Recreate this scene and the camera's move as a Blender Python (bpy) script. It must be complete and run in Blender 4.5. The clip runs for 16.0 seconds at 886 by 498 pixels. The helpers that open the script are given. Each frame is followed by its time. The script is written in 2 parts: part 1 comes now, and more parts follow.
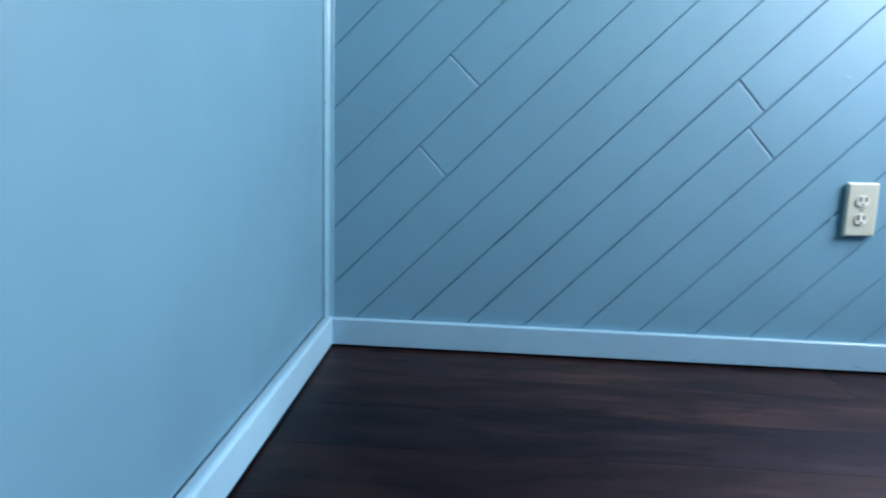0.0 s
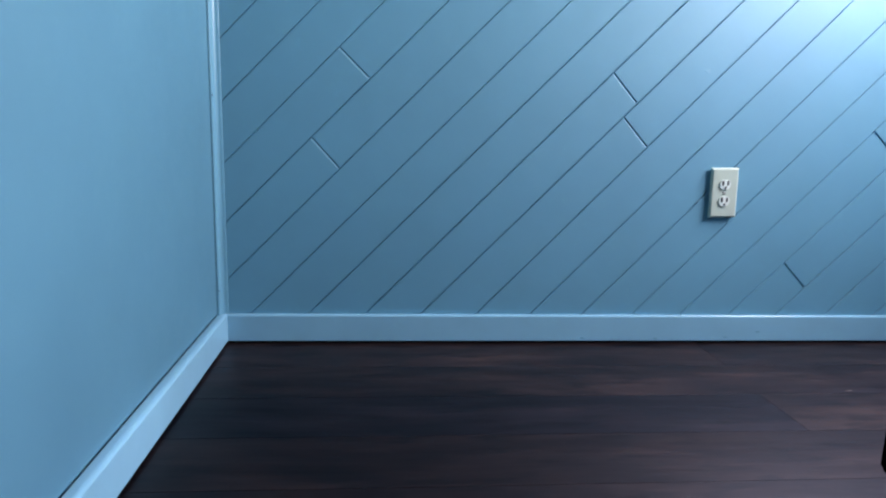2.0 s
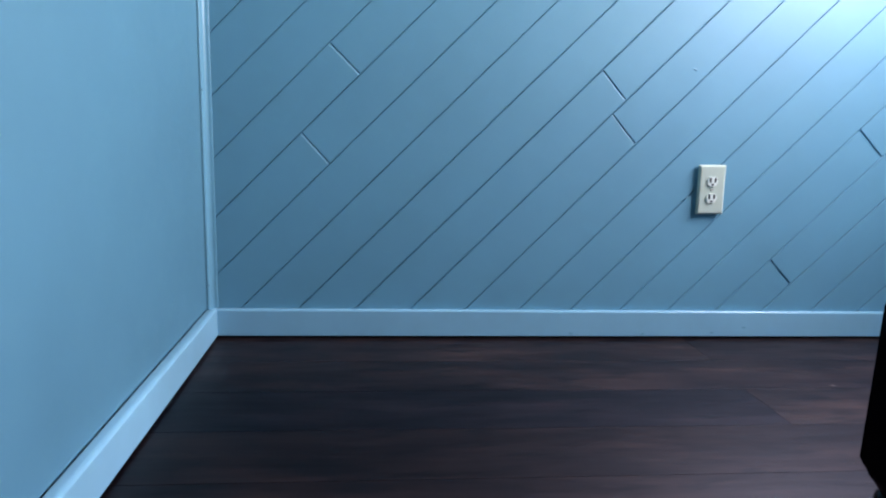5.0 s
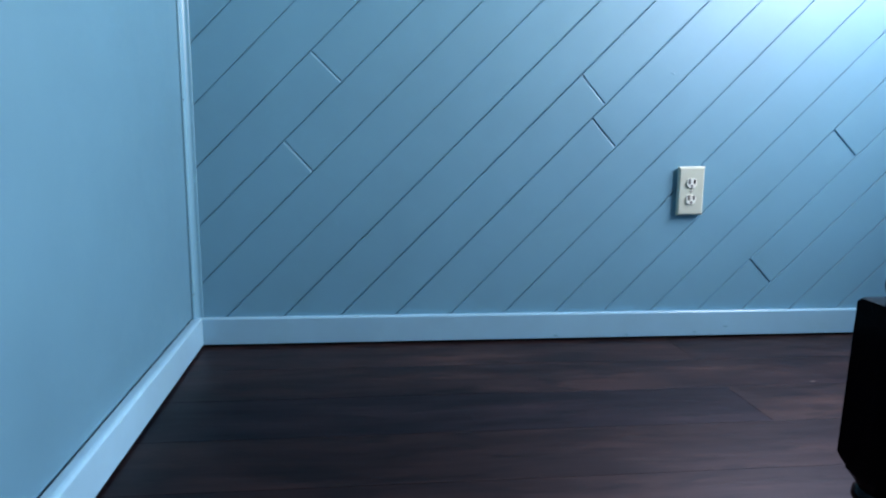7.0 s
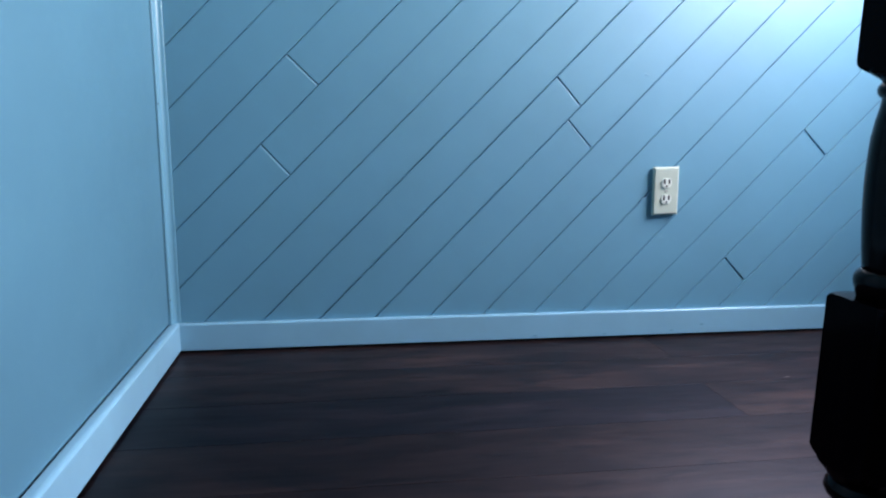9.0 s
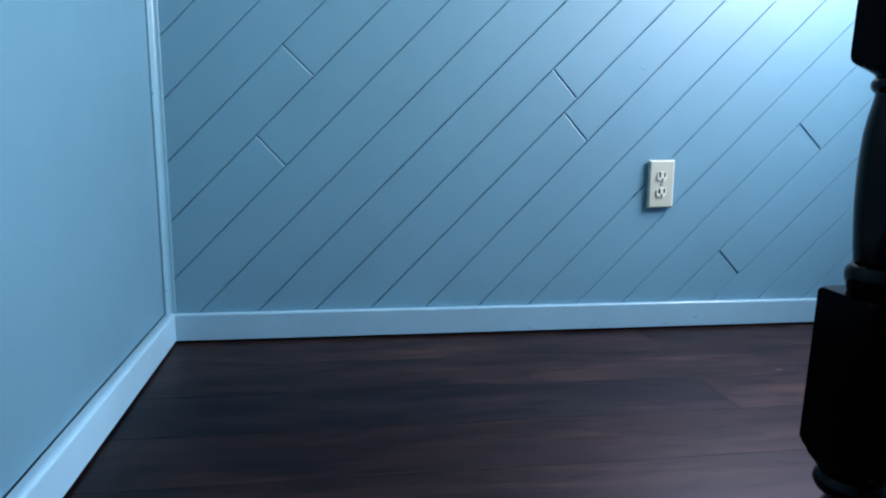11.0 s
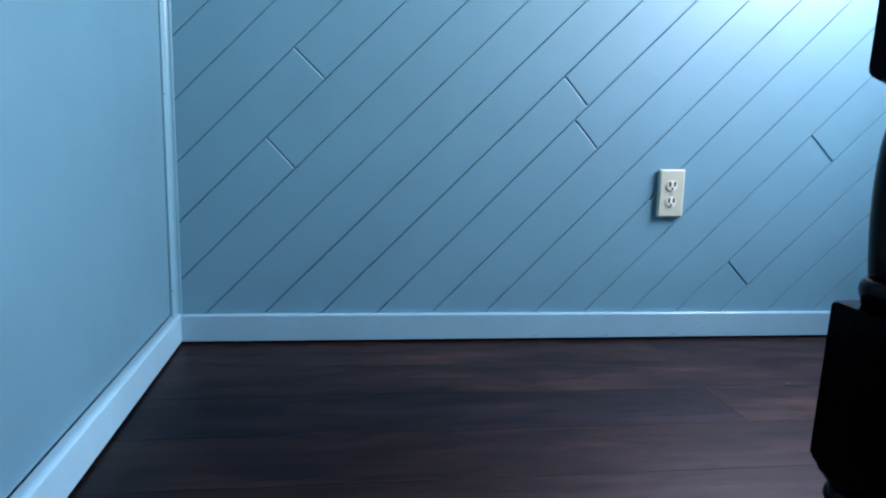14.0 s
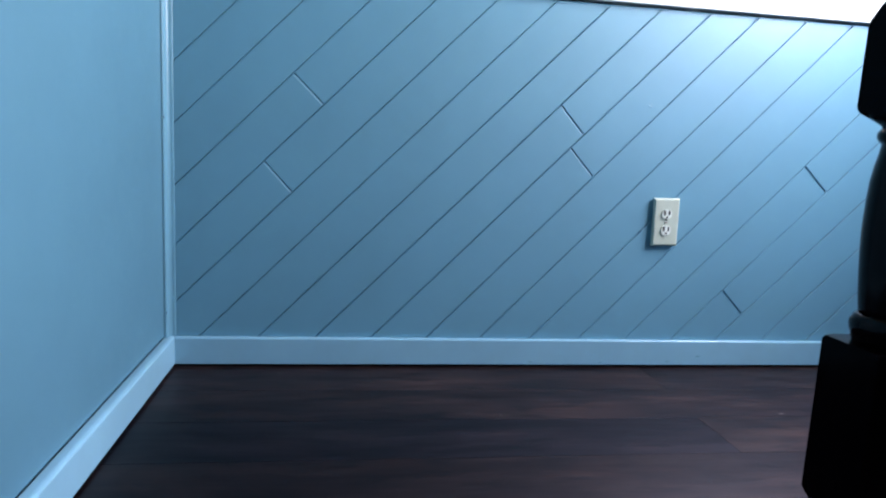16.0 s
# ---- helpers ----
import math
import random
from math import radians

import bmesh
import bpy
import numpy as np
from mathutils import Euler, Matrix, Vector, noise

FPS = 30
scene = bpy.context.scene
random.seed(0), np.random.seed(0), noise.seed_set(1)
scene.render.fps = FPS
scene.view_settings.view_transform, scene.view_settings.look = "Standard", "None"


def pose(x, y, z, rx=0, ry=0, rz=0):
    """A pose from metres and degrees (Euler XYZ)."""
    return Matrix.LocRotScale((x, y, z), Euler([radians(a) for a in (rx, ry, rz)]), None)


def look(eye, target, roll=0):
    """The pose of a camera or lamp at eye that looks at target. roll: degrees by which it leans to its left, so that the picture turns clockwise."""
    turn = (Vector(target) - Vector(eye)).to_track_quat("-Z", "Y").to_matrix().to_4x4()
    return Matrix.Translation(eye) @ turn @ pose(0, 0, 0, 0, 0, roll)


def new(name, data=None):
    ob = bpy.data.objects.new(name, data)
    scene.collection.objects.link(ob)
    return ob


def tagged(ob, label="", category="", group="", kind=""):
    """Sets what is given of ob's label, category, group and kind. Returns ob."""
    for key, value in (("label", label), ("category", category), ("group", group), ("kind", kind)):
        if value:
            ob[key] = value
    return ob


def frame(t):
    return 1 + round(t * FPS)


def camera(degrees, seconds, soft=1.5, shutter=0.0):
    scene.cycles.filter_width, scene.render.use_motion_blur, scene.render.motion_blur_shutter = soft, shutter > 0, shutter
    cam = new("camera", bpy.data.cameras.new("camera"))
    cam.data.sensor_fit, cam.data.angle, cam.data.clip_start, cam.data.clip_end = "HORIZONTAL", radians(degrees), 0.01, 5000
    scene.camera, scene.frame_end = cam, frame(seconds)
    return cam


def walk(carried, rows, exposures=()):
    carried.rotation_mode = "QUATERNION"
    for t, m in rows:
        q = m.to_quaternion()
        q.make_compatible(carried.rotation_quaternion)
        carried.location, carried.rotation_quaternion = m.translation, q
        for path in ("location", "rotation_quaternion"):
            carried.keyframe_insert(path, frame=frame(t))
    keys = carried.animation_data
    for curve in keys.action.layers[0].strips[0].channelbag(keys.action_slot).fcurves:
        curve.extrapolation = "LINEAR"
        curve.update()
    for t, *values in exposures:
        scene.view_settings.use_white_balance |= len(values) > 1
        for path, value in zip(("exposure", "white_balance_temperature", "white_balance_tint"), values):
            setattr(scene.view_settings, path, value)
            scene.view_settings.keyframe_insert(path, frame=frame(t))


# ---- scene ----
cam = camera(66.8, 16.0, soft=2.1, shutter=0.5)
PATH = [
    (0, (0.335, -1.437, 0.506), (0.224, 0.523, 0.125), 1.9),
    (0.5, (0.359, -1.455, 0.514), (0.372, 0.507, 0.129), 1.8),
    (0.7, (0.358, -1.459, 0.515), (0.391, 0.504, 0.125), 2.08),
    (1, (0.357, -1.464, 0.517), (0.467, 0.499, 0.151), 3.7),
    (1.2, (0.358, -1.464, 0.517), (0.446, 0.498, 0.161), 3.93),
    (1.5, (0.359, -1.464, 0.516), (0.476, 0.496, 0.138), 3.0),
    (1.7, (0.357, -1.464, 0.507), (0.518, 0.495, 0.101), 2.2),
    (2, (0.353, -1.463, 0.493), (0.527, 0.493, 0.116), 1.6),
    (2.2, (0.353, -1.463, 0.492), (0.519, 0.493, 0.124), 1.6),
    (2.5, (0.354, -1.462, 0.49), (0.522, 0.494, 0.111), 1.3),
    (2.7, (0.356, -1.465, 0.489), (0.523, 0.491, 0.127), 1.13),
    (3, (0.359, -1.469, 0.487), (0.539, 0.487, 0.109), 0.9),
    (3.2, (0.358, -1.467, 0.489), (0.551, 0.485, 0.109), 0.65),
    (3.5, (0.357, -1.465, 0.492), (0.548, 0.482, 0.074), 1.4),
    (3.7, (0.357, -1.465, 0.492), (0.55, 0.482, 0.087), 2.0),
    (5.8, (0.36, -1.474, 0.493), (0.565, 0.476, 0.108), 1.68),
    (6, (0.36, -1.474, 0.493), (0.583, 0.476, 0.107), 1.2),
    (6.2, (0.361, -1.476, 0.493), (0.583, 0.474, 0.109), 1.24),
    (6.5, (0.362, -1.479, 0.494), (0.586, 0.472, 0.113), 0.6),
    (6.7, (0.362, -1.48, 0.495), (0.583, 0.471, 0.103), 0.26),
    (7, (0.363, -1.481, 0.496), (0.599, 0.47, 0.123), 1.1),
    (7.2, (0.363, -1.481, 0.495), (0.614, 0.47, 0.119), 0.82),
    (7.5, (0.363, -1.48, 0.493), (0.598, 0.47, 0.114), 0.8),
    (7.7, (0.364, -1.482, 0.494), (0.624, 0.468, 0.121), 1.49),
    (8, (0.366, -1.485, 0.495), (0.63, 0.464, 0.131), 0.9),
    (8.2, (0.366, -1.485, 0.495), (0.625, 0.463, 0.124), 0.91),
    (8.5, (0.367, -1.485, 0.495), (0.643, 0.461, 0.126), 0.9),
    (8.7, (0.367, -1.485, 0.494), (0.652, 0.46, 0.13), 0.73),
    (9, (0.367, -1.486, 0.493), (0.66, 0.459, 0.132), 0.7),
    (9.2, (0.367, -1.486, 0.493), (0.661, 0.459, 0.135), 0.76),
    (11.3, (0.371, -1.489, 0.494), (0.672, 0.45, 0.107), 1.08),
    (11.5, (0.371, -1.489, 0.494), (0.677, 0.45, 0.111), 0.9),
    (11.7, (0.369, -1.486, 0.494), (0.659, 0.455, 0.118), 1.66),
    (12, (0.365, -1.481, 0.494), (0.636, 0.463, 0.108), 1.7),
    (12.2, (0.366, -1.482, 0.494), (0.646, 0.461, 0.119), 1.96),
    (12.5, (0.368, -1.484, 0.495), (0.655, 0.458, 0.114), 2.3),
    (12.7, (0.368, -1.486, 0.497), (0.672, 0.456, 0.121), 2.65),
    (13, (0.369, -1.489, 0.499), (0.671, 0.454, 0.131), 2.3),
    (13.2, (0.368, -1.487, 0.498), (0.661, 0.457, 0.129), 2.1),
    (13.5, (0.366, -1.483, 0.497), (0.656, 0.461, 0.131), 2.4),
    (13.7, (0.365, -1.483, 0.497), (0.649, 0.461, 0.134), 2.8),
    (14, (0.364, -1.482, 0.496), (0.652, 0.461, 0.122), 2.1),
    (14.2, (0.366, -1.484, 0.498), (0.655, 0.461, 0.13), 2.23),
    (14.5, (0.369, -1.488, 0.5), (0.668, 0.46, 0.157), 2.1),
    (14.7, (0.368, -1.486, 0.5), (0.67, 0.463, 0.164), 2.15),
    (15, (0.366, -1.483, 0.499), (0.657, 0.468, 0.169), 2.9),
    (15.2, (0.366, -1.484, 0.502), (0.665, 0.467, 0.172), 3.2),
    (15.5, (0.367, -1.486, 0.507), (0.664, 0.466, 0.192), 3.1),
    (15.7, (0.368, -1.486, 0.506), (0.663, 0.467, 0.195), 3.06),
    (16, (0.369, -1.486, 0.505), (0.662, 0.468, 0.195), 2.9),
]
walk(cam, [(t, look(eye, target, roll)) for t, eye, target, roll in PATH], [(0, 0.18, 6700, 9), (0.5, 0.0, 6650, 9), (1.0, -0.10, 6550, 10), (1.5, -0.11, 6500, 10), (3.5, -0.06, 6500, 10), (6, -0.06, 6500, 10), (9, -0.01, 6500, 10), (14, 0, 6500, 10), (16, -0.07, 6500, 11)])

# ---- world, light, exposure ----
world = bpy.data.worlds.new("sky")
scene.world = world
world.use_nodes = True
wn = world.node_tree.nodes
sky = wn.new("ShaderNodeTexSky")
sky.sky_type = "NISHITA"
sky.sun_disc = False
sky.sun_elevation = radians(48)
sky.sun_rotation = radians(200)
wn["Background"].inputs["Strength"].default_value = 0.12
world.node_tree.links.new(sky.outputs["Color"], wn["Background"].inputs["Color"])

# Room: the inner faces of its walls, and the windows
X0, X1, Y0, Y1, ZC = -0.0085, 1.92, -4.70, 0.0, 2.42
SILL_Z = 0.8318
WIN_B = (0.80, 1.78, 0.962, 1.62)      # in the boarded wall: x from, x to, z from, z to
WIN_R = (-1.00, -0.22, 1.04, 1.58)     # in the wall on the right hand: y from, y to, z from, z to


def window_light(name, m, width, height, watts, colour, spread=180):
    data = bpy.data.lights.new(name, "AREA")
    data.shape, data.size, data.size_y, data.energy, data.color = "RECTANGLE", width, height, watts, colour
    data.spread = radians(spread)
    ob = new(name, data)
    ob.matrix_world = m
    return ob


DAY = (0.92, 0.90, 1.045)
NORTH = (0.86, 0.87, 1.12)
LAWN = (0.90, 1.0, 0.52)
SIDE_Y = (WIN_R[0] + WIN_R[1]) / 2
window_light("daylight_side", look((X1 + 0.020, SIDE_Y, 1.31), (0, SIDE_Y, 1.31)), 0.72, 0.44, 63, DAY)
window_light("lawn_light_side", look((X1 + 0.010, SIDE_Y, 1.18), (X1 - 1, SIDE_Y, 2.6)), 0.72, 0.20, 14, LAWN)
window_light("daylight_front", look((1.51, 0.022, 1.24), (1.51, -0.98, 0.24)), 0.48, 0.12, 28, NORTH, 110)


# ---- materials ----
def material(name):
    m = bpy.data.materials.new(name)
    m.use_nodes = True
    t = m.node_tree
    return m, t, t.nodes["Principled BSDF"]


def add(t, kind, **inputs):
    n = t.nodes.new(kind)
    for k, v in inputs.items():
        n.inputs[k.replace("_", " ")].default_value = v
    return n


def ramp(t, source, stops):
    n = t.nodes.new("ShaderNodeValToRGB")
    els = n.color_ramp.elements
    while len(els) < len(stops):
        els.new(0.5)
    for e, (p, c) in zip(els, stops):
        e.position, e.color = p, (*c, 1) if len(c) == 3 else c
    t.links.new(source, n.inputs["Fac"])
    return n


def grain(t, scale, detail=4, stretch=(1, 1, 1), coords=None):
    """Noise over the thing's own coordinates, stretched along an axis."""
    if coords is None:
        coords = t.nodes.new("ShaderNodeNewGeometry").outputs["Position"]
    mp = t.nodes.new("ShaderNodeMapping")
    mp.inputs["Scale"].default_value = stretch
    t.links.new(coords, mp.inputs["Vector"])
    n = add(t, "ShaderNodeTexNoise", Scale=scale, Detail=detail, Roughness=0.6)
    t.links.new(mp.outputs["Vector"], n.inputs["Vector"])
    return n.outputs["Fac"]


def relief(t, shader, heights):
    """Bump from (height, strength, distance) in a chain."""
    last = None
    for h, strength, dist in heights:
        b = add(t, "ShaderNodeBump", Strength=strength, Distance=dist)
        t.links.new(h, b.inputs["Height"])
        if last:
            t.links.new(last.outputs["Normal"], b.inputs["Normal"])
        last = b
    t.links.new(last.outputs["Normal"], shader.inputs["Normal"])


def paint(name, colour, rough=0.42, roller=0.25, spread=0.06, blotch=3.0, gloss=0.5):
    """Wall paint: a roller's orange-peel, faint blotches, small scuffs in the gloss."""
    m, t, s = material(name)
    big, mid = grain(t, blotch, 3), grain(t, 24, 4)
    lo = tuple(c * (1 - spread) for c in colour)
    hi = tuple(min(1, c * (1 + spread)) for c in colour)
    base = ramp(t, big, [(0.3, lo), (0.7, hi)])
    mixer = t.nodes.new("ShaderNodeMix")
    mixer.data_type, mixer.blend_type = "RGBA", "MULTIPLY"
    mixer.inputs[0].default_value = 1.0
    scuff = ramp(t, mid, [(0.25, (0.985, 0.985, 0.985)), (0.6, (1, 1, 1))])
    t.links.new(base.outputs["Color"], mixer.inputs[6])
    t.links.new(scuff.outputs["Color"], mixer.inputs[7])
    t.links.new(mixer.outputs[2], s.inputs["Base Color"])
    gl = ramp(t, mid, [(0.3, (rough - 0.03,) * 3), (0.75, (rough + 0.04,) * 3)])
    t.links.new(gl.outputs["Color"], s.inputs["Roughness"])
    s.inputs["Specular IOR Level"].default_value = gloss
    relief(t, s, [(grain(t, 420, 2), roller, 0.0006), (grain(t, 9, 3), 0.10, 0.004)])
    return m


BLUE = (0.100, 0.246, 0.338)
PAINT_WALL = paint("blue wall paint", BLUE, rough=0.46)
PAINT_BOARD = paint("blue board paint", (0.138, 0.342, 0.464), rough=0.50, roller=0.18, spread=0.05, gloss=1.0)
PAINT_TRIM = paint("blue trim paint", (0.276, 0.522, 0.672), rough=0.31, roller=0.08, spread=0.05, blotch=7)
PAINT_STRIP = paint("blue strip paint", (0.150, 0.345, 0.460), rough=0.36, roller=0.10, spread=0.05, blotch=7)
PAINT_WHITE = paint("white window paint", (0.80, 0.81, 0.80), rough=0.38, roller=0.1, spread=0.02)
PAINT_CEILING = paint("tan ceiling paint", (0.26, 0.25, 0.19), rough=0.75, roller=0.4, spread=0.02)
PAINT_TAN = paint("tan wall paint", (0.22, 0.21, 0.15), rough=0.5)
CHIP = paint("worn floor finish", (0.13, 0.10, 0.085), rough=0.4)
PAINT_FILLER = paint("pale filler", (0.185, 0.39, 0.51), rough=0.5, roller=0.3)


def plastic(name, colour, rough):
    m, t, s = material(name)
    base = ramp(t, grain(t, 60, 3), [(0.3, tuple(c * 0.94 for c in colour)), (0.7, colour)])
    t.links.new(base.outputs["Color"], s.inputs["Base Color"])
    s.inputs["Roughness"].default_value = rough
    relief(t, s, [(grain(t, 300, 2), 0.05, 0.0005)])
    return m


IVORY = plastic("almond plastic", (0.57, 0.63, 0.53), 0.34)
IVORY_LIGHT = plastic("pale receptacle plastic", (0.86, 0.90, 0.82), 0.28)
DARK_SLOT = plastic("dark slot", (0.012, 0.014, 0.016), 0.6)
STEEL = plastic("painted screw steel", (0.55, 0.53, 0.46), 0.35)


def walnut():
    """Dark laminate planks; each takes its tone, with sheen added in the rows by the wall, from the object's colour and
    its own shift of the grain.
    """
    m, t, s = material("dark walnut laminate")
    info = t.nodes.new("ShaderNodeObjectInfo")
    geo = t.nodes.new("ShaderNodeNewGeometry").outputs["Position"]
    shift = t.nodes.new("ShaderNodeVectorMath")
    shift.operation = "MULTIPLY_ADD"
    comb = t.nodes.new("ShaderNodeCombineXYZ")
    for k in "XYZ":
        t.links.new(info.outputs["Random"], comb.inputs[k])
    t.links.new(comb.outputs["Vector"], shift.inputs[0])
    shift.inputs[1].default_value = (17, 9, 5)
    t.links.new(geo, shift.inputs[2])
    at = shift.outputs["Vector"]
    bend = add(t, "ShaderNodeTexNoise", Scale=2.6, Detail=2)
    t.links.new(at, bend.inputs["Vector"])
    wob = t.nodes.new("ShaderNodeVectorMath")
    wob.operation = "MULTIPLY_ADD"
    wob.inputs[1].default_value = (0.0, 0.060, 0.0)
    t.links.new(bend.outputs["Color"], wob.inputs[0])
    t.links.new(at, wob.inputs[2])
    at = wob.outputs["Vector"]
    streak = grain(t, 1.0, 6, (2.9, 17, 1), at)
    fine = grain(t, 1.0, 5, (9, 95, 1), at)
    cloud = grain(t, 1.0, 5, (3.2, 8.0, 1), at)
    base = ramp(t, streak, [(0.30, (0.0038, 0.0025, 0.0031)), (0.44, (0.0074, 0.0046, 0.0048)), (0.57, (0.0114, 0.0072, 0.0070)), (0.72, (0.0178, 0.0110, 0.0100))])
    c1 = ramp(t, fine, [(0.32, (0.66, 0.66, 0.69)), (0.66, (1.30, 1.28, 1.25))])
    c2 = ramp(t, cloud, [(0.32, (0.58, 0.63, 0.74)), (0.68, (1.46, 1.38, 1.26))])
    c3 = ramp(t, grain(t, 1.0, 3, (11, 48, 1), at), [(0.34, (0.45, 0.46, 0.50)), (0.46, (1.0, 1.0, 1.0))])
    last = base.outputs["Color"]
    for other in (c1.outputs["Color"], c2.outputs["Color"], c3.outputs["Color"], info.outputs["Color"]):
        mx = t.nodes.new("ShaderNodeMix")
        mx.data_type, mx.blend_type = "RGBA", "MULTIPLY"
        mx.inputs[0].default_value = 1.0
        t.links.new(last, mx.inputs[6])
        t.links.new(other, mx.inputs[7])
        last = mx.outputs[2]
    t.links.new(last, s.inputs["Base Color"])
    gl = ramp(t, grain(t, 1.0, 4, (5, 60, 1), at), [(0.3, (0.36,) * 3), (0.7, (0.44,) * 3)])
    t.links.new(gl.outputs["Color"], s.inputs["Roughness"])
    s.inputs["Specular IOR Level"].default_value = 0.128
    s.inputs["Specular Tint"].default_value = (0.82, 0.78, 0.96, 1)
    relief(t, s, [(fine, 0.08, 0.0005), (grain(t, 5, 2, (1, 1, 1), at), 0.08, 0.003)])
    return m


WALNUT = walnut()


def dark_wood(name, gloss):
    m, t, s = material(name)
    co = t.nodes.new("ShaderNodeTexCoord").outputs["Object"]
    base = ramp(t, grain(t, 1.0, 5, (60, 60, 4), co), [(0.3, (0.0010, 0.0006, 0.0012)), (0.7, (0.0030, 0.0016, 0.0024))])
    t.links.new(base.outputs["Color"], s.inputs["Base Color"])
    gl = ramp(t, grain(t, 30, 3, (1, 1, 1), co), [(0.3, (0.13,) * 3), (0.7, (0.20,) * 3)])
    t.links.new(gl.outputs["Color"], s.inputs["Roughness"])
    s.inputs["Specular IOR Level"].default_value = gloss
    relief(t, s, [(grain(t, 1.0, 4, (220, 220, 12), co), 0.10, 0.0005)])
    return m


ESPRESSO = dark_wood("espresso stained wood", 0.03)
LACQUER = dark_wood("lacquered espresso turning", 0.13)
GLASS, gt, gs = material("window glass")
gs.inputs["Base Color"].default_value = (0.97, 0.99, 0.98, 1)
gs.inputs["Roughness"].default_value = 0.0
gs.inputs["Transmission Weight"].default_value = 1.0
gs.inputs["IOR"].default_value = 1.45
SUBFLOOR = paint("dark joint", (0.012, 0.010, 0.010), rough=0.8)
GROUND, gdt, gds = material("lawn")
gbase = ramp(gdt, grain(gdt, 3, 5), [(0.3, (0.03, 0.055, 0.02)), (0.7, (0.07, 0.11, 0.04))])
gdt.links.new(gbase.outputs["Color"], gds.inputs["Base Color"])
gds.inputs["Roughness"].default_value = 0.9


# ---- building helpers ----
def mesh_from(name, bm, mat, smooth=False):
    bmesh.ops.recalc_face_normals(bm, faces=bm.faces)
    me = bpy.data.meshes.new(name)
    bm.to_mesh(me)
    bm.free()
    me.materials.append(mat)
    if smooth:
        for p in me.polygons:
            p.use_smooth = True
    return me


def part(name, bm, mat, parent, label="", smooth=False):
    ob = new(name, mesh_from(name, bm, mat, smooth))
    if parent:
        ob.parent = parent
    return tagged(ob, label)


def box(bm, x0, x1, y0, y1, z0, z1, bevel=0.0, segments=2):
    made = bmesh.ops.create_cube(bm, size=1.0)["verts"]
    bmesh.ops.transform(bm, verts=made, matrix=Matrix.Translation(((x0 + x1) / 2, (y0 + y1) / 2, (z0 + z1) / 2)) @ Matrix.Diagonal((x1 - x0, y1 - y0, z1 - z0, 1)))
    if bevel:
        edges = list({e for v in made for e in v.link_edges})
        bmesh.ops.bevel(bm, geom=edges, offset=bevel, segments=segments, affect="EDGES", profile=0.6)
    return bm


def boxed(*args, **kw):
    return box(bmesh.new(), *args, **kw)


def extruded(outline, axis, a, b):
    """A closed outline in the plane across an axis, drawn out from a to b."""
    bm = bmesh.new()
    rings = []
    for v in (a, b):
        rings.append([bm.verts.new({"x": (v, p, q), "y": (p, v, q), "z": (p, q, v)}[axis]) for p, q in outline])
    n = len(outline)
    for i in range(n):
        bm.faces.new((rings[0][i], rings[0][(i + 1) % n], rings[1][(i + 1) % n], rings[1][i]))
    bm.faces.new(rings[0])
    bm.faces.new(rings[1])
    return bm


def clip(poly, nx, nz, d):
    """The part of a convex polygon with nx * x + nz * z <= d."""
    out = []
    for (ax, az), (bx, bz) in zip(poly, poly[1:] + poly[:1]):
        da, db = nx * ax + nz * az - d, nx * bx + nz * bz - d
        if da <= 0:
            out.append((ax, az))
        if da * db < 0:
            f = da / (da - db)
            out.append((ax + f * (bx - ax), az + f * (bz - az)))
    return out


def shrink(poly, by, wide=None):
    """A convex polygon, counter-clockwise, with every side moved in; wide: a side's normal and its own amount."""
    out = list(poly)
    for (ax, az), (bx, bz) in zip(poly, poly[1:] + poly[:1]):
        length = math.hypot(bx - ax, bz - az)
        if length < 1e-6 or not out:
            continue
        nx, nz = (bz - az) / length, -(bx - ax) / length
        most = wide[2] if wide and nx * wide[0] + nz * wide[1] > 0.98 else by
        out = clip(out, nx, nz, nx * ax + nz * az - most)
    clean = []
    for p in out:
        if not clean or math.hypot(p[0] - clean[-1][0], p[1] - clean[-1][1]) > 1e-5:
            clean.append(p)
    if len(clean) > 1 and math.hypot(clean[0][0] - clean[-1][0], clean[0][1] - clean[-1][1]) < 1e-5:
        clean.pop()
    return clean


def slab(poly, place, front, back, gap, chamfer, wide=None):
    """A piece with chamfered front edges. place(p, q, depth) gives the point in the room."""
    bm = bmesh.new()
    outer = shrink(poly, gap)
    inner = shrink(outer, chamfer, wide)
    if len(inner) != len(outer):
        inner = shrink(outer, chamfer * 0.5)
    if len(outer) < 3 or len(inner) != len(outer):
        bm.free()
        return None
    step = chamfer if back > front else -chamfer
    rings = [[bm.verts.new(place(p, q, d)) for p, q in pts] for pts, d in ((inner, front), (outer, front + step), (outer, back))]
    if wide:
        along = [p * wide[0] + q * wide[1] for p, q in outer]
        for v, (p, q), a in zip(rings[1], outer, along):
            if a > max(along) - 0.004:
                v.co = place(p, q, front + 1.7 * step)
    n = len(outer)
    for a, b in zip(rings, rings[1:]):
        for i in range(n):
            bm.faces.new((a[i], a[(i + 1) % n], b[(i + 1) % n], b[i]))
    bm.faces.new(rings[0])
    return bm


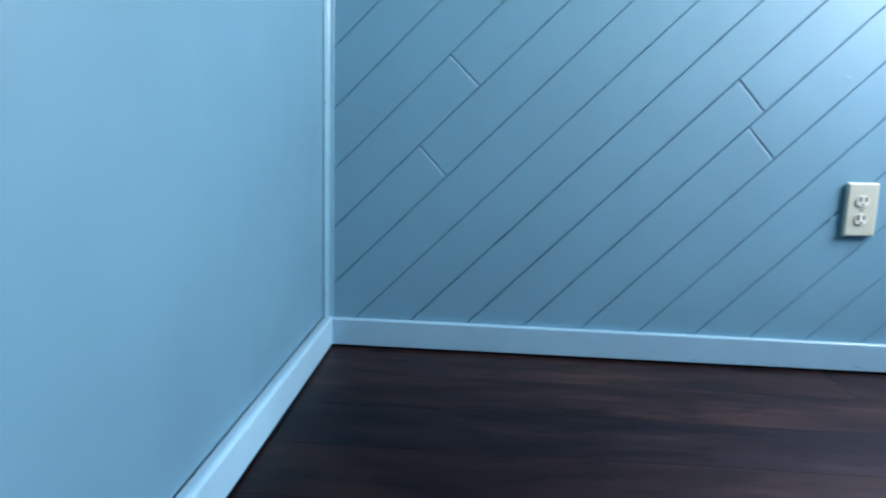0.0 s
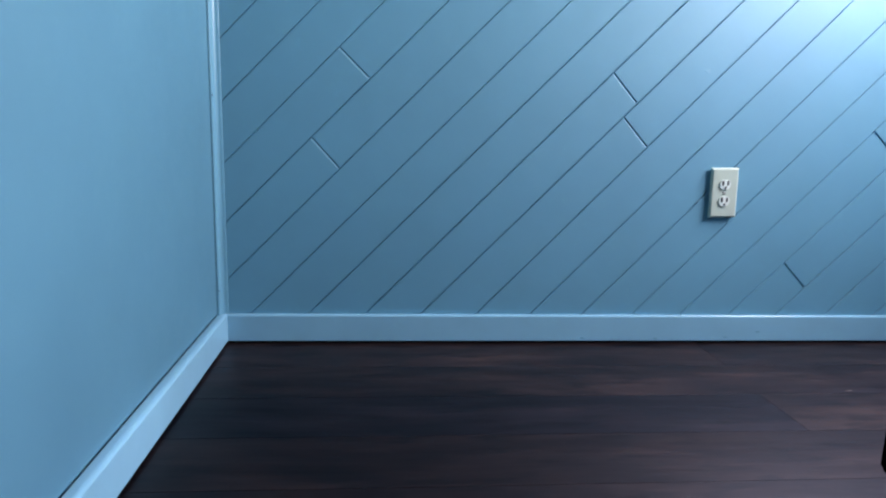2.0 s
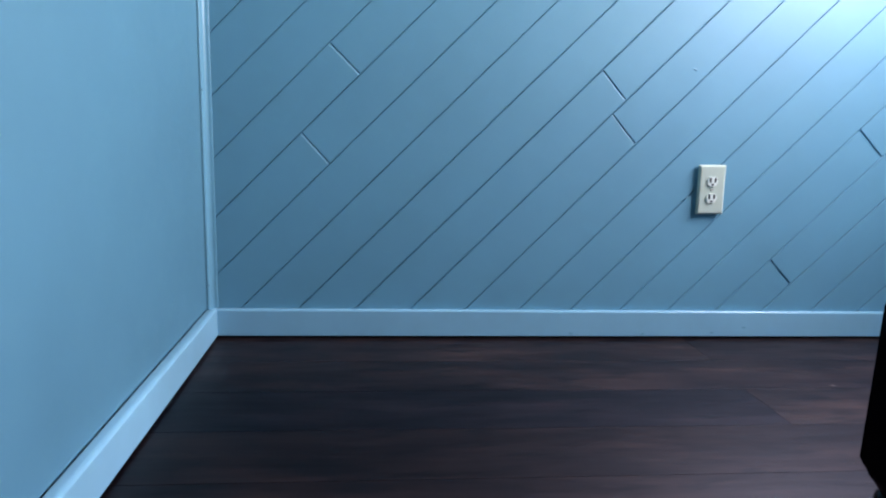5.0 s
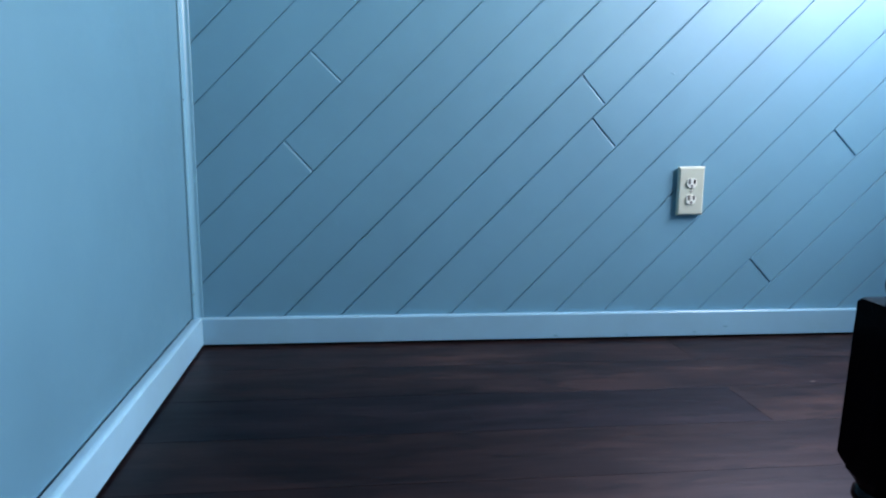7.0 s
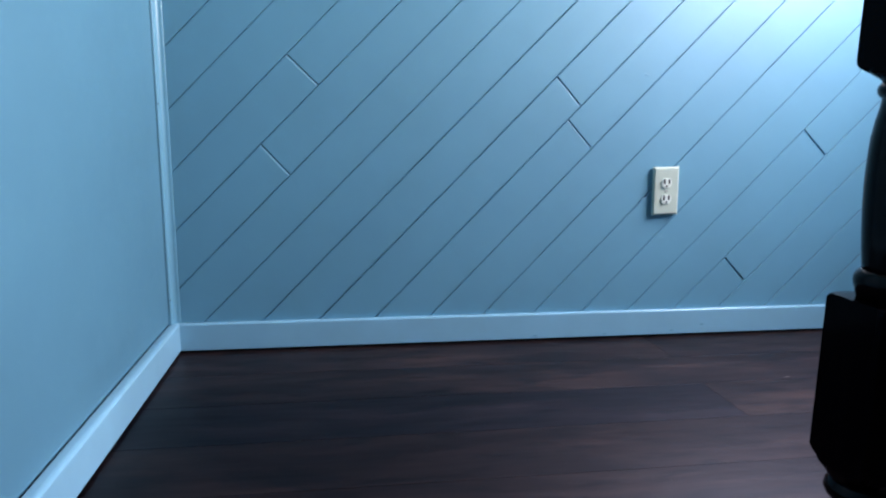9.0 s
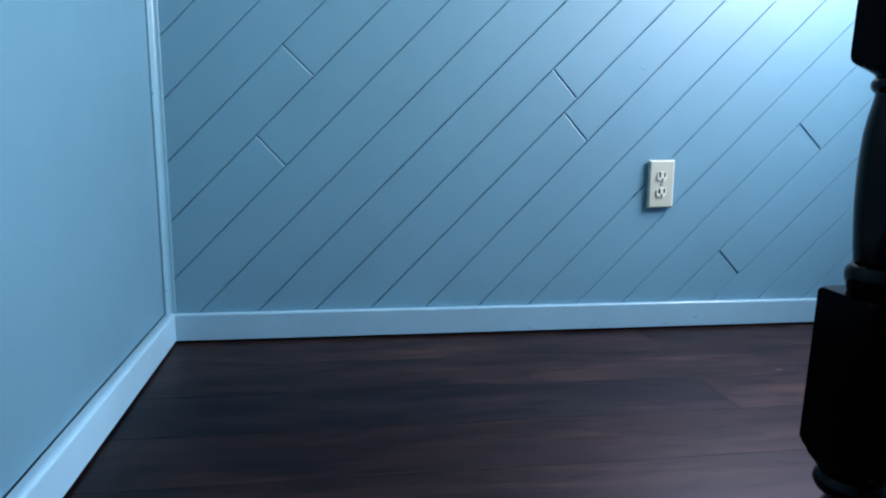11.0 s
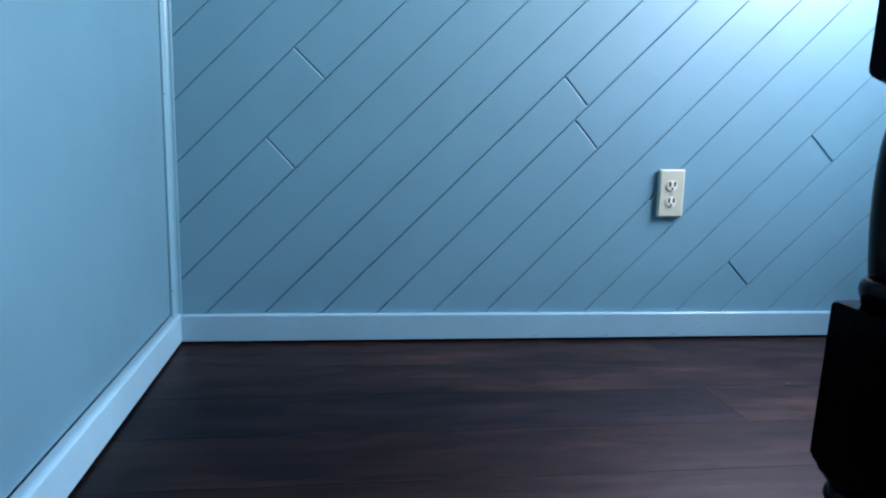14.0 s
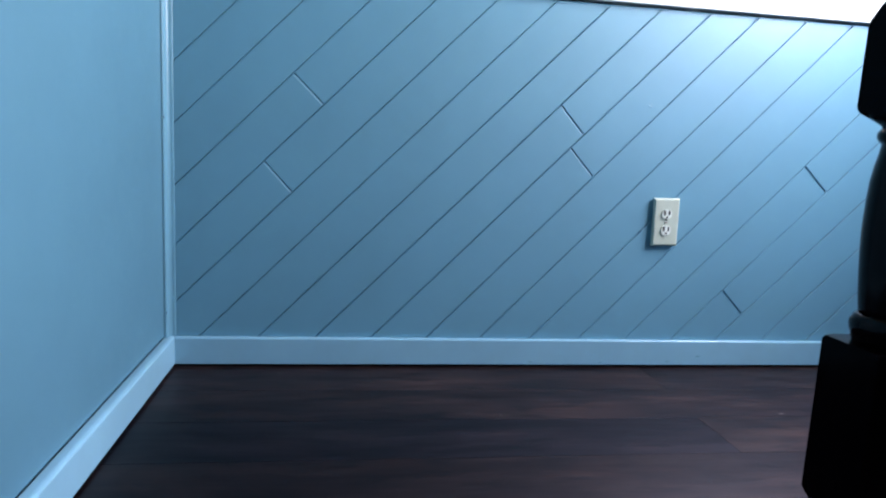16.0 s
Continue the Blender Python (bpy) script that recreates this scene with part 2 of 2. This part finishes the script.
def turned(profile, steps=56, half=None):
    """A turned solid from (z, radius) pairs; with half, a square block of that half width whose shoulders are turned to the radius."""
    bm = bmesh.new()
    rings = []
    for z, r in profile:
        ring = []
        for i in range(steps):
            a = 2 * math.pi * i / steps
            rr = r
            if half:
                c, s_ = abs(math.cos(a)), abs(math.sin(a))
                rr = min(r, half / max(c, s_))
            ring.append(bm.verts.new((rr * math.cos(a), rr * math.sin(a), z)))
        rings.append(ring)
    for a, b in zip(rings, rings[1:]):
        for i in range(steps):
            bm.faces.new((a[i], a[(i + 1) % steps], b[(i + 1) % steps], b[i]))
    bm.faces.new(rings[0])
    bm.faces.new(rings[-1])
    return bm


def structure(ob, label, category):
    return tagged(ob, label, category, kind="structure")


# ---- the room's shell ----
# boarded wall: backing with the window's opening
bm = bmesh.new()
B0, B1 = 0.0042, 0.14
wx0, wx1, wz0, wz1 = WIN_B
for x0, x1, z0, z1 in ((X0 - 0.14, wx0 - 0.09, 0, ZC), (wx1 + 0.09, X1 + 0.14, 0, ZC), (wx0 - 0.09, wx1 + 0.09, 0, 0.8275), (wx0 - 0.09, wx0, wz0, ZC), (wx1, wx1 + 0.09, wz0, ZC), (wx0, wx1, wz1, ZC)):
    box(bm, x0, x1, B0, B1, z0, z1)
box(bm, wx0 - 0.09, wx1 + 0.09, 0.046, B1, 0.8275, wz0)
wall_north = structure(part("wall_north", bm, PAINT_BOARD, None), "blue painted wall of diagonal tongue-and-groove boards", "wall")

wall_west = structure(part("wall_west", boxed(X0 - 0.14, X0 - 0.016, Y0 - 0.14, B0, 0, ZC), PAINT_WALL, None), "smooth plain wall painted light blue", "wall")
sheet = boxed(X0 - 0.0155, X0, Y0, -0.0240, 0.0660, ZC - 0.001, bevel=0.0012)
for v in sheet.verts:      # the sheet leans a little into the room towards the corner and the top
    if v.co.x > X0 - 0.005:
        v.co.x += (0.0018 + 0.0032 * min(v.co.z, 1.2)) * (1.0 + (v.co.y + 0.02) / 3.3)
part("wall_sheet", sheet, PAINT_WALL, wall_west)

bm = bmesh.new()
ry0, ry1, rz0, rz1 = WIN_R
for y0, y1, z0, z1 in ((Y0 - 0.14, ry0, 0, ZC), (ry1, B0, 0, ZC), (ry0, ry1, 0, rz0), (ry0, ry1, rz1, ZC)):
    box(bm, X1, X1 + 0.14, y0, y1, z0, z1)
wall_east = structure(part("wall_east", bm, PAINT_WALL, None), "plain blue painted wall with a window", "wall")
wall_south = structure(part("wall_south", boxed(X0 - 0.14, X1 + 0.14, Y0 - 0.14, Y0, 0, ZC), PAINT_TAN, None), "plain tan painted wall closing the room", "wall")
ceiling = structure(part("ceiling", boxed(X0 - 0.14, X1 + 0.14, Y0 - 0.14, B1, ZC, ZC + 0.1), PAINT_CEILING, None), "plain tan painted ceiling", "ceiling")
floor = structure(part("floor", boxed(X0 - 0.14, X1 + 0.14, Y0 - 0.14, B1, -0.12, -0.011), SUBFLOOR, None), "dark walnut laminate plank floor with a satin sheen", "floor")
ground = structure(part("ground", boxed(-400, 400, -400, 400, -0.9, -0.6), GROUND, None), "green lawn outside the windows", "ground")


# ---- windows ----
def window(name, label, m, width, height):
    """A sash window; its frame lies in the plane x-z with its lower corner at the origin."""
    top = structure(new(name), label, "window")
    top.matrix_world = m
    f = 0.045
    frame_bm = bmesh.new()
    for x0, x1, z0, z1 in ((0, f, 0, height), (width - f, width, 0, height), (f, width - f, 0, 0.09), (f, width - f, height - f, height)):
        box(frame_bm, x0, x1, 0.035, 0.10, z0, z1, 0.004)
    part("window_frame", frame_bm, PAINT_WHITE, top)
    part("sash_bar", boxed(f, width - f, 0.045, 0.085, height / 2 - 0.02, height / 2 + 0.02, bevel=0.004), PAINT_WHITE, top)
    for z0, z1 in ((0.09, height / 2 - 0.02), (height / 2 + 0.02, height - f)):
        pane = part("pane", boxed(f, width - f, 0.062, 0.066, z0, z1), GLASS, top)
        pane.visible_shadow = False
    return top


window_1 = window("window_1", "white painted sash window above the boarded wall", pose(wx0, 0.006, wz0), wx1 - wx0, wz1 - wz0)
window_2 = window("window_2", "white painted sash window in the side wall", pose(X1, ry1, rz0, 0, 0, -90), ry1 - ry0, rz1 - rz0)
part("window_sill", boxed(wx0 - 0.09, wx1 + 0.09, -0.013, 0.045, SILL_Z, 0.8775, bevel=0.0015), PAINT_WHITE, None, "thick white painted sill board").parent = window_1
window_1.children[-1].matrix_parent_inverse = window_1.matrix_world.inverted()
casing = bmesh.new()
for x0, x1, z0, z1 in ((wx0 - 0.07, wx0, 0.962, wz1), (wx1, wx1 + 0.07, 0.962, wz1), (wx0 - 0.085, wx1 + 0.085, 0.8800, 0.961), (wx0 - 0.07, wx1 + 0.07, wz1, wz1 + 0.07)):
    box(casing, x0, x1, -0.016, -0.001, z0, z1, 0.003)
part("casing", casing, PAINT_WHITE, window_1).matrix_parent_inverse = window_1.matrix_world.inverted()

# ---- baseboards and corner trim ----
BB_H, BB_T, GAP = 0.0615, 0.012, 0.0008
FLOOR_Z = -0.0050


def base_outline(face, back, top):
    """Cross-section of the baseboard: flat face, eased top edge."""
    d = face - back
    pts = [(back, GAP), (face - 0.06 * d, GAP), (face, GAP + 0.0012)]
    for i in range(6):
        a = radians(18 * i)
        pts.append((face - 0.42 * d * (1 - math.cos(a)), top - 0.0046 + 0.0050 * math.sin(a)))
    return pts + [(back, top - 0.0004)]


bb_n = part("baseboard", extruded(base_outline(-BB_T, -0.0006, BB_H), "x", BB_T, X1), PAINT_TRIM, None)
structure(bb_n, "narrow pale blue painted baseboard along the boarded wall", "baseboard")
bb_w = part("baseboard", extruded(base_outline(BB_T, -0.0075, BB_H + 0.001), "y", Y0, -0.0006), PAINT_TRIM, None)
structure(bb_w, "narrow pale blue painted baseboard along the plain wall", "baseboard")
bb_e = part("baseboard", extruded(base_outline(X1 - BB_T, X1 - 0.0006, BB_H), "y", Y0, -BB_T - 0.001), PAINT_TRIM, None)
structure(bb_e, "narrow pale blue painted baseboard along the window wall", "baseboard")

# corner strip: a cove with two flat lips
cove = [(X0 - 0.006, -0.0005), (0.0130, -0.0005), (0.0130, -0.0026), (0.0122, -0.0034), (0.0108, -0.0036)]
for i in range(7):
    a = radians(90 * i / 6)
    cove.append((0.0104 - 0.0112 * math.sin(a), -0.0180 + 0.0138 * math.cos(a)))
cove += [(-0.0012, -0.0192), (-0.0022, -0.0205), (-0.0034, -0.0212), (X0 - 0.006, -0.0212)]
corner_trim = structure(part("corner_trim", extruded(cove, "z", BB_H + 0.0012, ZC - 0.001), PAINT_STRIP, None), "slim blue painted cove strip in the wall corner", "trim")

# ---- the outlet ----
def outlet():
    top = tagged(new("wall_outlet"), "almond plastic duplex wall outlet on the blue boards", "outlet")
    w, h, d = 0.0634, 0.1124, 0.0116
    bm = bmesh.new()
    rings = []
    for inset, y in ((0.0030, 0.0), (0.0030, -0.0046), (0, -0.0048), (0, -0.0080), (0.0008, -0.0090), (0.0038, -d), (0.0074, -d - 0.0002)):
        a, b = w / 2 - inset, h / 2 - inset
        rings.append([bm.verts.new((x, y, z)) for x, z in ((-a, -b), (a, -b), (a, b), (-a, b))])
    for p, q in zip(rings, rings[1:]):
        for i in range(4):
            bm.faces.new((p[i], p[(i + 1) % 4], q[(i + 1) % 4], q[i]))
    bm.faces.new(rings[-1])
    bm.faces.new(rings[0])
    part("plate", bm, IVORY, top)
    face = []
    for i in range(40):
        a = 2 * math.pi * i / 40
        face.append((0.0120 * math.cos(a), max(-0.0108, min(0.0108, 0.0128 * math.sin(a)))))
    for dz in (0.0188, -0.0188):
        r = part("receptacle", extruded([(x, z + dz) for x, z in face], "y", -d - 0.0028, -d + 0.001), IVORY_LIGHT, top, "pale duplex socket face")
        for sx, sh in ((-0.0058, 0.0112), (0.0058, 0.0100)):
            part("slot", boxed(sx - 0.0020, sx + 0.0020, -d - 0.0033, -d - 0.0020, dz + 0.0035 - sh / 2, dz + 0.0035 + sh / 2), DARK_SLOT, r)
        hole = [(0.0026 * math.cos(radians(a)), dz - 0.0072 + max(-0.0016, 0.0026 * math.sin(radians(a)))) for a in range(0, 360, 24)]
        part("ground_hole", extruded(hole, "y", -d - 0.0033, -d - 0.0020), DARK_SLOT, r)
    screw = [(0.0030 * math.cos(radians(a)), 0.0030 * math.sin(radians(a))) for a in range(0, 360, 24)]
    sc = part("screw", extruded(screw, "y", -d - 0.0016, -d + 0.001), STEEL, top, "small flat steel screw head")
    part("screw_slot", boxed(-0.0026, 0.0026, -d - 0.0019, -d - 0.0012, -0.0004, 0.0004), DARK_SLOT, sc)
    top.matrix_world = pose(1.1144, -0.0003, 0.3490, 0, -1.5, 0)
    return top


outlet()

# ---- the turned post ----
def turned_post(x, y):
    top = tagged(new("furniture_leg"), "near-black stained turned wooden furniture leg on the floor", "furniture leg")
    a = 0.045
    big = a * 1.5
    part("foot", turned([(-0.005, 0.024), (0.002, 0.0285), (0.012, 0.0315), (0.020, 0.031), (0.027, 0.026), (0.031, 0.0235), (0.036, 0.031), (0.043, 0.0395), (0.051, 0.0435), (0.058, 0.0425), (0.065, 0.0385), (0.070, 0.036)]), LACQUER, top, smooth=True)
    part("lower_block", turned([(0.066, 0.0385), (0.071, 0.0415), (0.083, 0.0525), (0.092, 0.0605), (0.097, big), (0.2915, big), (0.2950, 0.0615), (0.2970, 0.0585), (0.2978, 0.036)], 96, a), ESPRESSO, top)
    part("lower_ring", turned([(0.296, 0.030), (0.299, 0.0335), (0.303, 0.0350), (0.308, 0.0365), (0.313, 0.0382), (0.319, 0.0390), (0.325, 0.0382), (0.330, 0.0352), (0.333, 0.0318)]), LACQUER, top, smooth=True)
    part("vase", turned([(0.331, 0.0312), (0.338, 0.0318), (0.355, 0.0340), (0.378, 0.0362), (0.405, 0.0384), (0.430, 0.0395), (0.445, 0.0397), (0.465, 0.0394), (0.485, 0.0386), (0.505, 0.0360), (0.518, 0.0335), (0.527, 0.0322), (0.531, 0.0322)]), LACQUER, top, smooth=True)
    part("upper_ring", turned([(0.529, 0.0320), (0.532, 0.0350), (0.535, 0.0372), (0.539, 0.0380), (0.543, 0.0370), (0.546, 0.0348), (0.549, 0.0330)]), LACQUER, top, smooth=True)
    b = a - 0.0015
    part("upper_block", turned([(0.547, 0.0325), (0.551, 0.036), (0.558, 0.0475), (0.564, 0.0575), (0.568, 0.0605), (0.573, big), (0.662, big), (0.670, 0.0595), (0.682, 0.0520), (0.694, 0.043), (0.700, 0.034)], 96, b), ESPRESSO, top)
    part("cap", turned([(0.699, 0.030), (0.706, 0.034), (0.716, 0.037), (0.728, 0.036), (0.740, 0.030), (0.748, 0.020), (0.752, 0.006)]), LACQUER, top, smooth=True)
    top.matrix_world = pose(x, y, 0)
    bpy.context.view_layer.update()
    return top


turned_post(0.957 + 0.045, -0.758 - 0.045)

# nail heads set in the corner strip
for z in (0.118, 0.530):
    nail = [(-0.0196 + 0.0011 * math.cos(radians(a)), z + 0.0016 * math.sin(radians(a))) for a in range(0, 360, 45)]
    part("nail_head", extruded(nail, "x", -0.0024, -0.0006), DARK_SLOT, corner_trim)


def dab(x, z, w, h, turn, seed):
    """A small uneven dab of filler under the paint, on the boards."""
    rnd = random.Random(seed)
    bm = bmesh.new()
    rim, mid, n = [], [], 11
    for i in range(n):
        a = 2 * math.pi * i / n
        k = rnd.uniform(0.65, 1.15)
        u, v = k * w / 2 * math.cos(a), k * h / 2 * math.sin(a)
        c, s_ = math.cos(radians(turn)), math.sin(radians(turn))
        p, q = x + u * c - v * s_, z + u * s_ + v * c
        rim.append(bm.verts.new((p, 0.0002, q)))
        mid.append(bm.verts.new((x + 0.5 * (p - x), -rnd.uniform(0.0004, 0.0009), z + 0.5 * (q - z))))
    for i in range(n):
        bm.faces.new((rim[i], rim[(i + 1) % n], mid[(i + 1) % n], mid[i]))
    bm.faces.new(mid)
    return part("filler_dab", bm, PAINT_FILLER, wall_north)


dab(1.054, 0.613, 0.020, 0.010, -20, 1)
dab(1.0640, 0.3285, 0.013, 0.006, 30, 2)
dab(1.118, 0.238, 0.009, 0.007, 0, 3)
dab(1.152, 0.2335, 0.014, 0.0026, -12, 4)
dab(1.211, 0.223, 0.008, 0.006, 30, 5)

# small dents and scuffs in the paint of the baseboard
for i, (x, z) in enumerate(((0.8105, 0.0075), (0.9835, 0.0065), (1.2321, 0.023), (1.1528, 0.0098))):
    rnd = random.Random(20 + i)
    scuff = [(x + rnd.uniform(0.7, 1.2) * 0.0055 * math.cos(radians(a)), z + rnd.uniform(0.7, 1.2) * 0.0016 * math.sin(radians(a))) for a in range(0, 360, 40)]
    part("scuff", extruded(scuff, "y", -BB_T - 0.0003, -BB_T + 0.0004), PAINT_STRIP, bb_n)

# a pale chip in the floor's finish
chip = [(1.262 + 0.007 * math.cos(a) * k, -0.297 + 0.0018 * math.sin(a) * k) for a, k in ((0, 1.0), (0.8, 0.8), (1.6, 1.1), (2.4, 0.7), (3.1, 1.2), (4.0, 0.8), (4.9, 1.0), (5.6, 0.7))]
part("floor_chip", extruded(chip, "z", FLOOR_Z + 0.0002, FLOOR_Z + 0.0004), CHIP, floor)

# ---- diagonal boards: each groove runs from its x at z 0.06 to its x at z 0.60 ----
GROOVES = [(-0.440, 0.092), (-0.313, 0.219), (-0.190, 0.345), (-0.065, 0.469), (0.060, 0.594), (0.185, 0.717), (0.310, 0.838), (0.435, 0.959), (0.561, 1.079), (0.685, 1.200), (0.806, 1.320), (0.925, 1.441), (1.041, 1.560), (1.159, 1.687), (1.276, 1.810)]
FIRST = -2
JOINTS = {-1: (0.258, 0.634, 0.317, 0.577), 0: (0.197, 0.449, 0.253, 0.388), 4: (0.845, 0.601, 0.900, 0.541), 5: (0.875, 0.507, 0.930, 0.447), 10: (1.459, 0.495, 1.517, 0.440), 11: (1.283, 0.187, 1.337, 0.132)}
step = 0.1235
lines = [(GROOVES[0][0] - step * k, GROOVES[0][1] - step * k) for k in range(17, 0, -1)] + GROOVES + [(GROOVES[-1][0] + step * k, GROOVES[-1][1] + step * k) for k in range(1, 15)]
number = FIRST - 17


def on(line, z):
    return line[0] + (line[1] - line[0]) * (z - 0.06) / 0.54, z


def board_pieces(k, a, b):
    """The outlines of the boards in one diagonal course, butted at its joints and cut round the window."""
    strip = [on(b, -0.2), on(b, ZC + 0.2), on(a, ZC + 0.2), on(a, -0.2)]
    for nx, nz, d in ((-1, 0, -(X0 + 0.002)), (1, 0, X1 - 0.001), (0, -1, -0.004), (0, 1, ZC - 0.001)):
        strip = clip(strip, nx, nz, d)
    if len(strip) < 3:
        return []
    if k in JOINTS:
        jx0, jz0, jx1, jz1 = JOINTS[k]
        n = Vector((jz0 - jz1, jx1 - jx0)).normalized()
        d = n.x * jx0 + n.y * jz0
        pieces = [clip(strip, n.x, n.y, d), clip(strip, -n.x, -n.y, -d)]
    else:
        pieces = [strip]
    cut = []
    ox0, ox1, oz0, oz1 = wx0 - 0.088, wx1 + 0.088, 0.8284, wz1 + 0.002
    for p in pieces:
        inside = clip(clip(clip(clip(p, -1, 0, -ox0), 1, 0, ox1), 0, -1, -oz0), 0, 1, oz1)
        if len(inside) < 3:
            cut.append(p)
            continue
        if on(b, oz0)[0] < ox0:
            rest = clip(p, -1, 0, -ox0)
            cut += [clip(p, 1, 0, ox0), clip(rest, 0, -1, -oz1)]
            continue
        rest = clip(p, 0, -1, -oz0)
        cut += [clip(p, 0, 1, oz0), clip(rest, 1, 0, ox0), clip(rest, -1, 0, -ox1), clip(clip(clip(rest, 0, -1, -oz1), -1, 0, -ox0), 1, 0, ox1)]
    return [c for c in cut if len(c) > 2]


random.seed(2)
ends = {}
for k, (jx0, jz0, jx1, jz1) in JOINTS.items():
    ends[k] = (*Vector((jz0 - jz1, jx1 - jx0)).normalized(), 0.0036 if k < 1 else 0.0017 if k < 10 else 0.001)
for k, (a, b) in enumerate(zip(lines, lines[1:]), start=number):
    for poly in board_pieces(k, a, b):
        gap = 0.0009 if k < 3 else 0.0013 if k > 11 else 0.0019 if k > 6 else 0.0016
        bm = slab(poly, lambda p, q, d: (p, d, q), 0.0, 0.0040, gap * random.uniform(0.88, 1.12), 0.0008, ends.get(k))
        if bm:
            part("board", bm, PAINT_BOARD, wall_north)

# ---- floor planks ----
ROW_W, PLANK = 0.1535, 1.82
ENDS = {0: 1.083, 1: 1.74, 2: 1.071, 3: 1.70, 4: 1.76, 5: 1.6}
random.seed(4)
# plank tones; rows 0 and 1 lightened to paint in sheen by the wall
TONES_AND_SHEEN = {(0, 0): (2.2, 2.0, 2.0), (0, 1): (2.1, 2.05, 2.15), (1, 0): (1.35, 1.28, 1.35), (2, 0): (0.60, 0.66, 0.95), (2, 1): (1.30, 1.24, 1.2), (3, 0): (0.95, 0.87, 0.90), (4, 0): (1.05, 0.96, 0.96)}
edges = [-0.0100, -0.156] + [-0.156 - ROW_W * i for i in range(1, 31)]
for row, (ya, yb) in enumerate(zip(edges, edges[1:])):
    if ya < Y0:
        break
    start = ENDS.get(row, random.uniform(0, PLANK)) - 2 * PLANK
    n = 0
    for i in range(5):
        xa, xb = max(start + i * PLANK, 0.0100), min(start + (i + 1) * PLANK, X1 - 0.001)
        if xb - xa < 0.01:
            continue
        poly = [(xa, max(yb, Y0 + 0.001)), (xb, max(yb, Y0 + 0.001)), (xb, ya), (xa, ya)]
        bm = slab(poly, lambda p, q, d: (p, q, d), FLOOR_Z, FLOOR_Z - 0.007, 0.00030, 0.00015)
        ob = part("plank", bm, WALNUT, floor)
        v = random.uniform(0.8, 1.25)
        ob.color = (*TONES_AND_SHEEN.get((row, n), (v, v * random.uniform(0.93, 1.02), v * random.uniform(0.92, 1.06))), 1)
        n += 1
